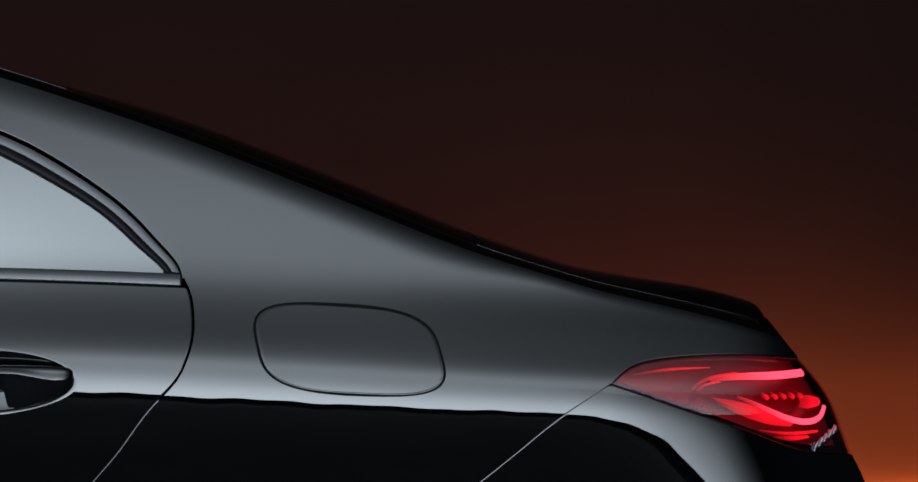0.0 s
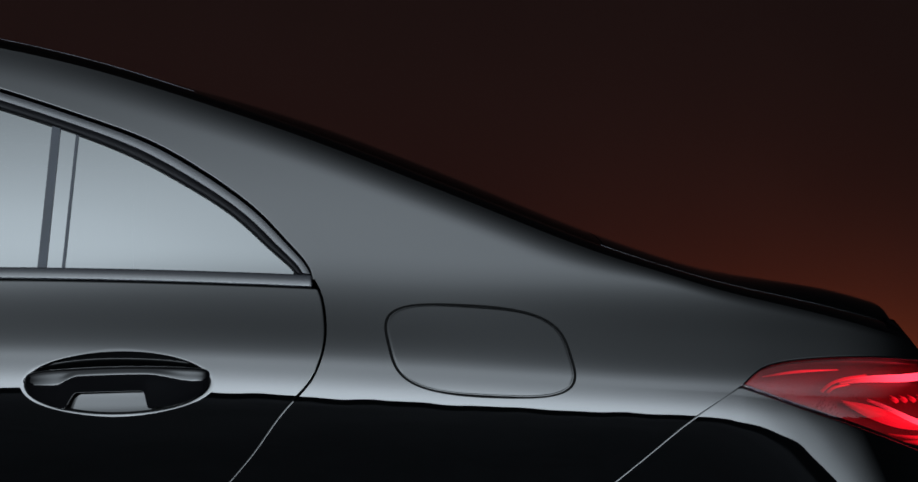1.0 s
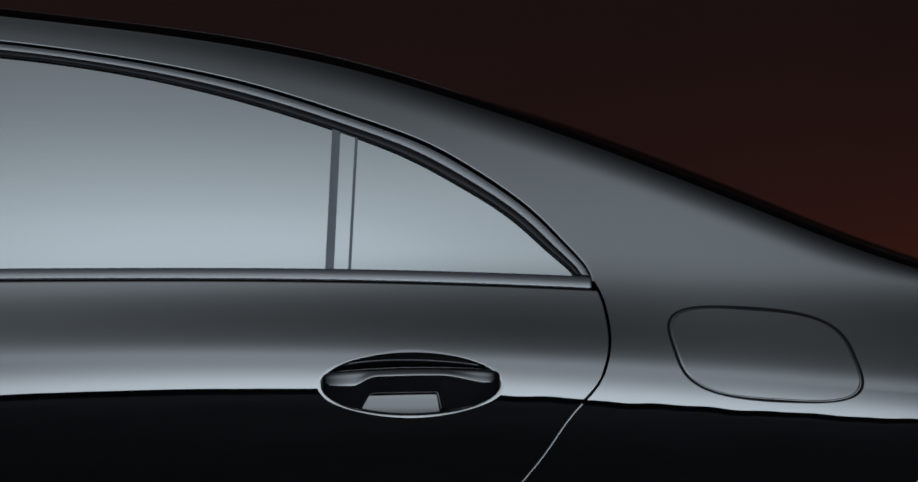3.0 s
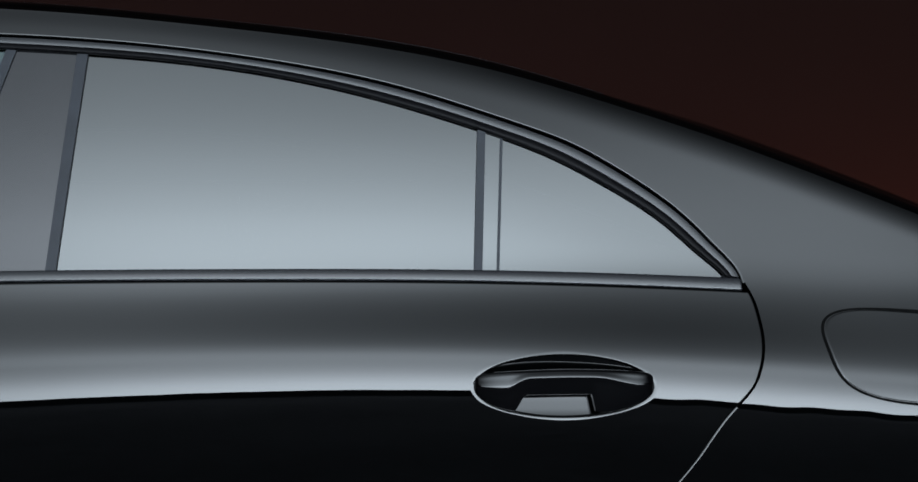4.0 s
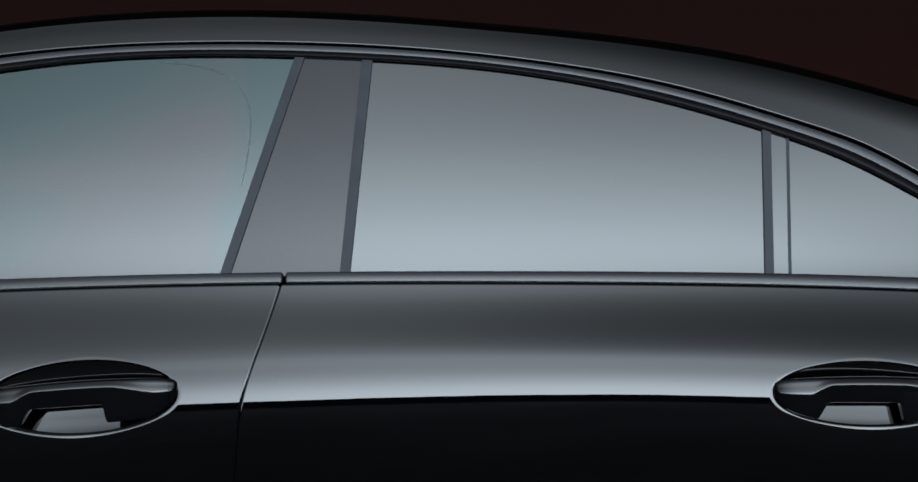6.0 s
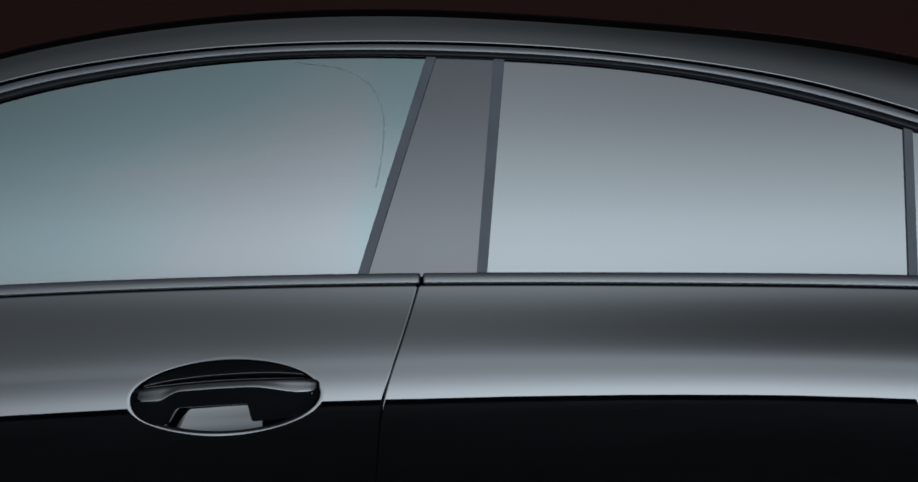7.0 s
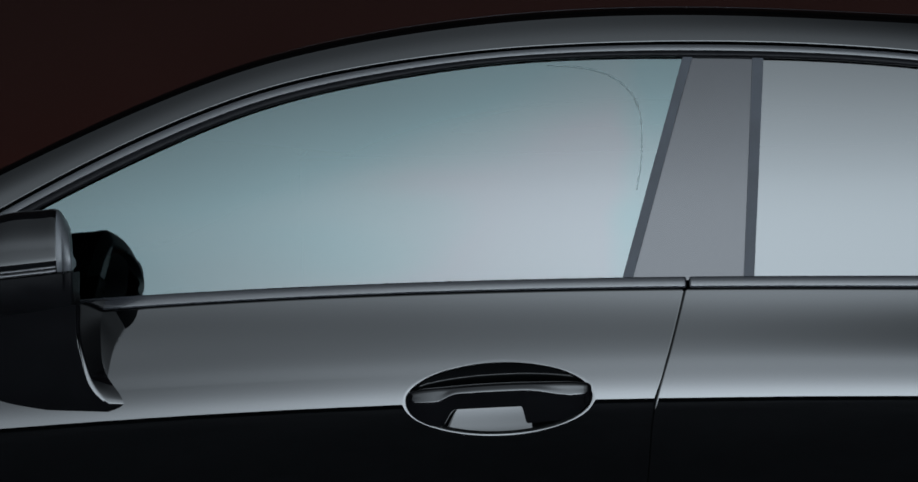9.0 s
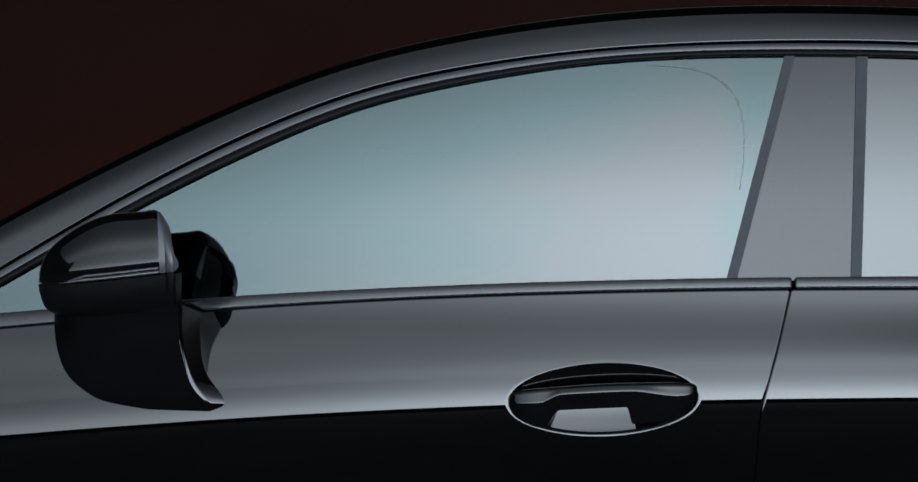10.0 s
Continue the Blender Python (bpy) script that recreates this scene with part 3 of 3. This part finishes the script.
# ---- fuel flap
def flap_piece(u, v):
    t, r = u * 2 * math.pi, 1 - v
    p = 2 / 3.4
    ct, st = np.cos(t), np.sin(t)
    px, pz = FLAP_A * r * np.sign(ct) * np.abs(ct) ** p, FLAP_B * r * np.sign(st) * np.abs(st) ** p
    x = FLAP_C[0] + px - 0.18 * pz
    z = FLAP_C[1] + pz - 0.085 * px * r * (pz > -9)
    return at(x, z, -0.0005 + 0.0012 * np.clip((r - 0.97) / 0.03, 0, 1) ** 2)


flap = surf("fuel_flap", [patch(flap_piece, span(0, 1, 241), np.concatenate([span(0, 0.05, 6), span(0.05, 0.995, 22)[1:]]), flip=True)], PAINT, car)


def flap_gap(u, v):
    x, y, z = flap_piece(u, np.zeros_like(u))
    dx, dz = x - FLAP_C[0], z - FLAP_C[1]
    k = np.maximum(np.hypot(dx, dz), 1e-6)
    x, z = x + dx / k * 0.004 * v, z + dz / k * 0.004 * v
    return x, side(x, z) - 0.0007, z


surf("flap_gap", [patch(flap_gap, span(0, 1, 241), span(0, 1, 3), flip=False)], INNER, flap)


# ---- bumper and tail lamp
LEAN = spl([1.0, 1.5, 1.6, 1.66, 1.76, 1.86, 1.96, 2.06, 2.2], [0.0, 0.0, 0.005, 0.025, 0.088, 0.165, 0.23, 0.28, 0.32])


def bumper(u, v):
    z = 0.2 + 0.4 * v
    x = 1.7 + 0 * u
    for _ in range(14):
        zt = LAMP_BOT(np.maximum(x, 1.681)) - GAP
        z = 0.22 + (zt - 0.22) * v
        left = JOINT(np.minimum(z, 0.781)) + GAP
        x = left + (TAIL(z) - left) * u
    swell = LEAN(x) * np.minimum(z - LAMP_BOT(np.maximum(x, 1.681)), 0) * np.clip((z - 0.3) / 0.1, 0.3, 1)
    return x, side(x, z) + swell, z


surf("rear_bumper", [patch(bumper, span(0, 1, 150), span(0, 1, 90), rim="lt")], PAINT, car)


def lamp_sheet(off, shrink=0.0):
    def fn(u, v):
        x = 1.679 + shrink + 0.3 * u
        for _ in range(14):
            a, b = LAMP_BOT(x) + GAP + shrink * 0.3, LAMP_TOP(x) - GAP - shrink * 0.3
            z = a + (np.maximum(b, a + 1e-4) - a) * v
            x = 1.679 + shrink + (TAIL(z) - 0.002 - 1.679 - shrink) * u
        return at(x, z, off)
    return fn


tail_lamp = surf("tail_light", [patch(lamp_sheet(0.045, 0.01), span(0, 1, 60), span(0, 1, 24))], LAMP_HOUSE, car, "wraparound red tail light, lit")
surf("lens", [patch(lamp_sheet(0.0), span(0, 1, 90), span(0, 1, 30), rim="bt", depth=0.02)], LENS, tail_lamp, "clear red outer lens")


def led(name, knots, width, material, off=0.02, thick=0.006):
    """A light bar that runs along a few (x, z) knots behind the lens."""
    kx, kz = spl(range(len(knots)), [k[0] for k in knots]), spl(range(len(knots)), [k[1] for k in knots])
    wd = spl(range(len(width)), width)
    last = len(knots) - 1

    def fn(u, v):
        s = u * last
        e = 1e-3
        tx, tz = kx(s + e) - kx(s - e), kz(s + e) - kz(s - e)
        k = np.hypot(tx, tz)
        w = wd(u * (len(width) - 1)) * (v - 0.5)
        x, z = kx(s) - tz / k * w, kz(s) + tx / k * w
        return x, side(x, z) + off - thick * (1 - (2 * v - 1) ** 2), z
    return surf(name, [patch(fn, span(0, 1, 40), span(0, 1, 7), rim="bt", depth=0.001, lip=0.0004)], material, tail_lamp)


led("light_bar", [(1.87, 0.771), (1.93, 0.774), (2.0, 0.771), (2.075, 0.770)], [0.005, 0.010, 0.012, 0.012], LED)
led("light_bar", [(1.92, 0.743), (1.96, 0.727), (2.01, 0.705), (2.06, 0.690), (2.1, 0.692), (2.115, 0.712)], [0.004, 0.007, 0.009, 0.010, 0.010, 0.006], LED)
led("light_guide", [(1.735, 0.787), (1.80, 0.791), (1.88, 0.79)], [0.001, 0.004, 0.001], LED_DIM, 0.03)
led("light_guide", [(1.835, 0.760), (1.85, 0.768), (1.88, 0.776), (1.93, 0.780)], [0.003, 0.004, 0.004, 0.002], LED_DIM, 0.024)
led("light_guide", [(1.845, 0.758), (1.86, 0.765), (1.89, 0.768)], [0.002, 0.003, 0.001], LED_DIM, 0.022)
led("light_guide", [(1.875, 0.742), (1.93, 0.722), (1.99, 0.702), (2.04, 0.688)], [0.004, 0.02, 0.022, 0.012], LED_DIM, 0.03)
for gx in (1.975, 1.995, 2.015, 2.035, 2.055):
    led("light_guide", [(gx, 0.742 - 0.06 * (gx - 1.975)), (gx + 0.014, 0.735 - 0.06 * (gx - 1.975))], [0.006, 0.009], LED_DIM, 0.03)
led("light_guide", [(2.06, 0.722), (2.085, 0.719), (2.112, 0.717)], [0.016, 0.022, 0.014], LED_DIM, 0.032)
led("light_guide", [(1.965, 0.684), (2.03, 0.672), (2.1, 0.668)], [0.002, 0.006, 0.005], LED_DIM, 0.026)
led("light_guide", [(2.0, 0.668), (2.04, 0.662), (2.08, 0.660)], [0.002, 0.008, 0.006], LED_DIM, 0.03)
led("reflector", [(2.065, 0.650), (2.095, 0.655), (2.13, 0.672)], [0.006, 0.018, 0.012], CHROME, 0.004)
for k in range(5):
    gx = 2.07 + 0.012 * k
    led("reflector", [(gx, 0.643 + 0.006 * k), (gx + 0.008, 0.656 + 0.006 * k)], [0.004, 0.004], CHROME, 0.002)


# ---- across the car: bonnet, windscreen, roof, rear screen, boot lid, tail, far flank, underside
CROWN = spl([-2.5, -1.5, -0.9, -0.4, 0.3, 0.72, 0.9, 1.15, 1.4, 1.52, 1.7, 1.85, 1.95, 2.1], [0.09, 0.07, 0.05, 0.02, 0.012, 0.012, 0.022, 0.032, 0.032, 0.03, 0.026, 0.031, 0.038, 0.036])


def across(xa, xb, inset=0.0):
    def fn(u, v):
        x = xa + (xb - xa) * u
        e = edge_y(x) + inset
        s = 2 * v - 1
        p = 2.6 + 11.4 * ease((x - 0.45) / 0.7) + 12 * ease((x - 1.65) / 0.33)
        y = CENTRE + (CENTRE - e) * s
        return x, y, EDGE(x) - (0.004 if inset else 0) + CROWN(x) * (1 - np.abs(s) ** p)
    return fn


for nm, xa, xb, mt in (("bonnet", -2.45, -1.42, PAINT), ("windscreen", -1.416, -0.66, GLASS_R), ("roof", -0.656, 0.80, PAINT), ("rear_screen", 0.804, 1.50, GLASS_R), ("boot_lid", 1.504, 2.036, PAINT)):
    surf(nm, [patch(across(xa, xb), span(0, 1, 60), span(0, 1, 121), rim="lr", depth=0.01, lip=0.0004)], mt, car)


def tail_face(u, v):
    z = 0.22 + 0.645 * u
    x = TAIL(z)
    y0 = np.where(z > 0.8, side(x, z), side(x, z) + 0.01)
    s = 2 * v - 1
    return x + 0.06 * (1 - s * s), CENTRE + (CENTRE - y0) * s, z


surf("tail_panel", [patch(tail_face, span(0, 1, 60), span(0, 1, 50))], PAINT, car)
def far(u, v):
    x, y, z = rolled(-2.45 + 4.46 * u, v, 0.22 + 0 * u)
    return x, 2 * CENTRE - y, z


surf("far_flank", [patch(far, span(0, 1, 120), VS, flip=True)], PAINT, car)
surf("inner_shell", [patch(lambda u, v: at(-2.44 + 4.1 * u, 0.23 + (np.minimum(0.93, EDGE(-2.44 + 4.1 * u) - 0.06) - 0.23) * v, 0.03), span(0, 1, 60), span(0, 1, 30))], INNER, car)
box("cabin_floor", (4.2, 1.62, 0.05), (-0.2, CENTRE, 0.6), INNER, car)
box("underside", (4.3, 1.55, 0.06), (-0.2, CENTRE, 0.23), INNER, car)
box("cabin_lining", (1.7, 0.02, 0.6), (-0.2, 2 * CENTRE - 0.28, 0.9), INNER, car)
surf("headliner", [patch(lambda u, v: (-0.9 + 1.7 * u, CENTRE + (2 * v - 1) * 0.62, EDGE(-0.9 + 1.7 * u) - 0.035), span(0, 1, 20), span(0, 1, 12), flip=True)], INNER, car)
INNER_LINE_X = spl(range(6), [-0.20, -0.125, -0.078, -0.062, -0.070, -0.104])
INNER_LINE_Z = spl(range(6), [1.288, 1.276, 1.243, 1.19, 1.10, 0.97])
surf("glass_edge_line", [patch(lambda u, v: at(INNER_LINE_X(4 * u) + 0.0022 * v, INNER_LINE_Z(4 * u) + 0.0016 * v, 0.0066), span(0, 1, 60), span(0, 1, 3))], LINER, front_door, "fine darker line inside the edge of the glass")
surf("nose", [patch(lambda u, v: (-2.45 - 0.1 * (1 - (2 * v - 1) ** 2), CENTRE + (CENTRE - side(-2.45, 0.22 + 0.5 * u)) * (2 * v - 1), 0.22 + 0.53 * u), span(0, 1, 12), span(0, 1, 30), flip=True)], PAINT, car)


WHEELS, WHEEL_R = (-1.6, 1.16), 0.318


def open_arches(ob, radius=0.334):
    """Cuts the wheel openings out of a body panel and rolls their lips inwards."""
    bm = bmesh.new()
    bm.from_mesh(ob.data)
    gone = [f for f in bm.faces for wx in WHEELS if math.hypot(f.calc_center_median().x - wx, f.calc_center_median().z - WHEEL_R) < radius]
    if gone:
        bmesh.ops.delete(bm, geom=list(set(gone)), context="FACES")
        for v in bm.verts:
            for wx in WHEELS:
                r = math.hypot(v.co.x - wx, v.co.z - WHEEL_R)
                if r < radius + 0.006 and v.is_boundary:
                    v.co.x, v.co.z = wx + (v.co.x - wx) * radius / max(r, 1e-6), WHEEL_R + (v.co.z - WHEEL_R) * radius / max(r, 1e-6)
        bm.to_mesh(ob.data)
    bm.free()


for ob in bpy.data.objects:
    if ob.name.split(".")[0] in ("quarter_panel", "front_fender", "rear_bumper", "rear_door", "front_door", "far_flank", "inner_shell"):
        open_arches(ob)


def ring_mesh(prof, steps=48):
    """A profile of (radius, width) turned about the axle."""
    bm = bmesh.new()
    vs = [bm.verts.new((r, w, 0)) for r, w in prof]
    es = [bm.edges.new((p, q)) for p, q in zip(vs, vs[1:])]
    bmesh.ops.spin(bm, geom=vs + es, cent=(0, 0, 0), axis=(0, 1, 0), angle=2 * math.pi, steps=steps, use_merge=True)
    bmesh.ops.recalc_face_normals(bm, faces=bm.faces)
    return soft(bm)


def wheel(x, y, out):
    """Tyre, alloy rim with ten spokes and hub; out is -1 on the near side and 1 on the far side."""
    t = part("wheel", ring_mesh([(0.225, 0.10), (0.265, 0.112), (0.298, 0.108), (0.312, 0.085), (0.318, 0.04), (0.318, -0.04), (0.312, -0.085), (0.298, -0.108), (0.265, -0.112), (0.225, -0.10)]), TYRE, car)
    t.location = (x, y, WHEEL_R)
    part("rim", ring_mesh([(0.205, -0.09), (0.214, -0.1), (0.228, -0.102), (0.228, 0.1), (0.205, 0.1), (0.19, 0.0), (0.205, -0.09)]), RIM, t)
    part("hub", ring_mesh([(0.001, 0.085 * out), (0.03, 0.085 * out), (0.05, 0.07 * out), (0.055, 0.02 * out)], 24), RIM, t)
    for k in range(10):
        bm = bmesh.new()
        bmesh.ops.create_cube(bm, size=1.0)
        bmesh.ops.scale(bm, vec=(0.165, 0.024, 0.026), verts=bm.verts)
        bmesh.ops.bevel(bm, geom=bm.edges[:], offset=0.005, segments=1, affect="EDGES")
        bmesh.ops.translate(bm, vec=(0.125, 0.07 * out, 0), verts=bm.verts)
        bmesh.ops.rotate(bm, cent=(0, 0, 0), matrix=Matrix.Rotation(2 * math.pi * k / 10, 3, "Y"), verts=bm.verts)
        part("spoke", bm, RIM, t)


for wx in WHEELS:
    wheel(wx, 0.165, -1)
    wheel(wx, 2 * CENTRE - 0.165, 1)


# ---- wing mirror on the front door
MY = 0.038
MX0, MX1 = -1.146, -0.919
M_TOP = spl([0, 0.06, 0.146, 0.3, 0.447, 0.647, 0.875, 0.96, 1.0], [0.9823, 1.0084, 1.0293, 1.0522, 1.0695, 1.0841, 1.0883, 1.0804, 1.0606])
M_BOT = spl([0, 0.06, 0.15, 0.4, 0.7, 1.0], [0.9719, 0.9469, 0.9333, 0.9259, 0.9239, 0.9239])
M_SEAM = spl([0, 0.3, 1.0], [0.9781, 0.9813, 0.9979])
M_OUT = spl([0, 0.05, 0.15, 0.35, 0.65, 1.0], [0.006, 0.022, 0.038, 0.052, 0.060, 0.062])
M_IN = spl([0, 0.1, 0.4, 1.0], [0.004, 0.009, 0.014, 0.016])


def sweep(y):
    return -0.5 * (y - MY)


def shell(gap, upper, u0, u1, fat=1.0):
    """The housing above or below its seam, lofted from the nose to the rear edge; v runs from the outer side over to the inner."""
    def fn(u, v):
        s = u0 + (u1 - u0) * u
        x = MX0 + (MX1 - MX0) * s ** 1.25
        zc, t = M_SEAM(s), v * math.pi
        ct, st = np.cos(t), np.abs(np.sin(t))
        end = M_TOP(s) if upper else M_BOT(s)
        z = zc + (gap if upper else -gap) + (end - zc) * fat * st ** (1.0 if upper else 0.6)
        y = MY - np.where(ct > 0, M_OUT(s), -M_IN(s)) * np.abs(ct) ** 0.8 * fat
        # the cap turns under just above the seam
        tuck = np.clip(1 - (z - zc) / 0.026, 0, 1) ** 2 if upper else np.clip((zc - z) / 0.05, 0, 1) ** 2 * 1.5
        y = y + 0.006 * tuck * np.where(ct > 0, np.abs(ct), 0)
        return x + sweep(y), y, z
    return fn


mirror = surf("wing_mirror", [patch(shell(0.0012, False, 0.0, 1.0), span(0, 1, 60), span(0, 1, 61), flip=True, rim="r", depth=0.02)], MATTE, car, "black door mirror with an indicator strip")
surf("mirror_cap", [patch(shell(0.0012, True, 0.0, 0.925), span(0, 1, 70), span(0, 1, 61), rim="r", depth=0.01)], CAP, mirror)
surf("mirror_rim", [patch(shell(0.0012, True, 0.935, 1.0), span(0, 1, 12), span(0, 1, 61), rim="lr", depth=0.012)], RIM_SATIN, mirror, "satin grey rear edge")


def indicator(base, tall, s0):
    def fn(u, v):
        s = s0 + (0.925 - s0) * u
        x = MX0 + (MX1 - MX0) * s ** 1.25
        y = MY - M_OUT(s) + 0.003 - 0.003 * (1 - (2 * v - 1) ** 2)
        return x + sweep(y), y, M_SEAM(s) + base * np.minimum(u * 3 + 0.25, 1) + tall * (v - 0.5) * np.minimum(u * 4, 1) ** 0.5
    return fn


surf("indicator_strip", [patch(indicator(0.0095, 0.0042, 0.30), span(0, 1, 50), span(0, 1, 9))], SMOKED, mirror, "clear indicator strip")
surf("indicator_strip", [patch(indicator(0.0035, 0.0052, 0.26), span(0, 1, 50), span(0, 1, 9))], SMOKED, mirror, "clear indicator strip")


def mirror_back(u, v):
    t, p = u * 2 * math.pi, 0.75
    ct, st = np.cos(t), np.sin(t)
    y = MY - 0.028 + 0.04 * v * np.sign(ct) * np.abs(ct) ** p
    z = 1.008 + 0.052 * v * np.sign(st) * np.abs(st) ** p
    return MX1 - 0.010 + sweep(y), y, z


surf("mirror_glass", [patch(mirror_back, span(0, 1, 81), span(0.02, 1, 6))], REFLECT, mirror, "silvered mirror glass")
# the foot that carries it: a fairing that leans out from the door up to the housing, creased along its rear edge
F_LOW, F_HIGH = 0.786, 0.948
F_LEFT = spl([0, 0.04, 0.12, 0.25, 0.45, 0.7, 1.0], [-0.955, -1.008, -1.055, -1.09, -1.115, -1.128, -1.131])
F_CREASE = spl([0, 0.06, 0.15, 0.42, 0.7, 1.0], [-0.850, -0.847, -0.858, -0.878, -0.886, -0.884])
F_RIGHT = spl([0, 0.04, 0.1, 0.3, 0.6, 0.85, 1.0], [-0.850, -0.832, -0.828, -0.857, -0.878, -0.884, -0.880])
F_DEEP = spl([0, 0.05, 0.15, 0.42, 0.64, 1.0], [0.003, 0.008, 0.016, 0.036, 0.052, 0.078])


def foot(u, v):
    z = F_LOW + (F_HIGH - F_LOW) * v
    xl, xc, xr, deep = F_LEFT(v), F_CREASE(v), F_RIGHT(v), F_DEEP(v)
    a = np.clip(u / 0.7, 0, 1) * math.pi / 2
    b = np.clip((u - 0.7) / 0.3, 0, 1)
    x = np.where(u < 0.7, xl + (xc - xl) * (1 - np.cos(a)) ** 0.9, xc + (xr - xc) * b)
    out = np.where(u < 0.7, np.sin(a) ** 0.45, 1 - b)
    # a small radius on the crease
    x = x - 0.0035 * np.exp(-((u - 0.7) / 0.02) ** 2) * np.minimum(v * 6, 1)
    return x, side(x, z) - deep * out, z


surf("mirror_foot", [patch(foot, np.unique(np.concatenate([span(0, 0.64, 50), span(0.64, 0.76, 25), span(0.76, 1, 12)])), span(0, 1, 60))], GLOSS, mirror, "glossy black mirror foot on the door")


# ---- fine metal beads added along the roof seam and boot lid edge as their highlights
def seam_line(name, xa, xb, parent, drop=0.0, inset=0.0, radius=0.0013):
    def fn(u, v):
        x = xa + (xb - xa) * u
        t = v * 2 * math.pi
        return x, edge_y(x) - 0.004 + inset - radius * np.cos(t), EDGE(x) - 0.0015 - drop + radius * np.sin(t)
    return surf(name, [patch(fn, span(0, 1, 160), span(0, 1, 9), flip=True)], SEAM_EDGE, parent)


seam_line("roof_seam", -0.66, 0.865, car, -0.001)
seam_line("boot_seam", 1.495, 2.0, car, -0.001)
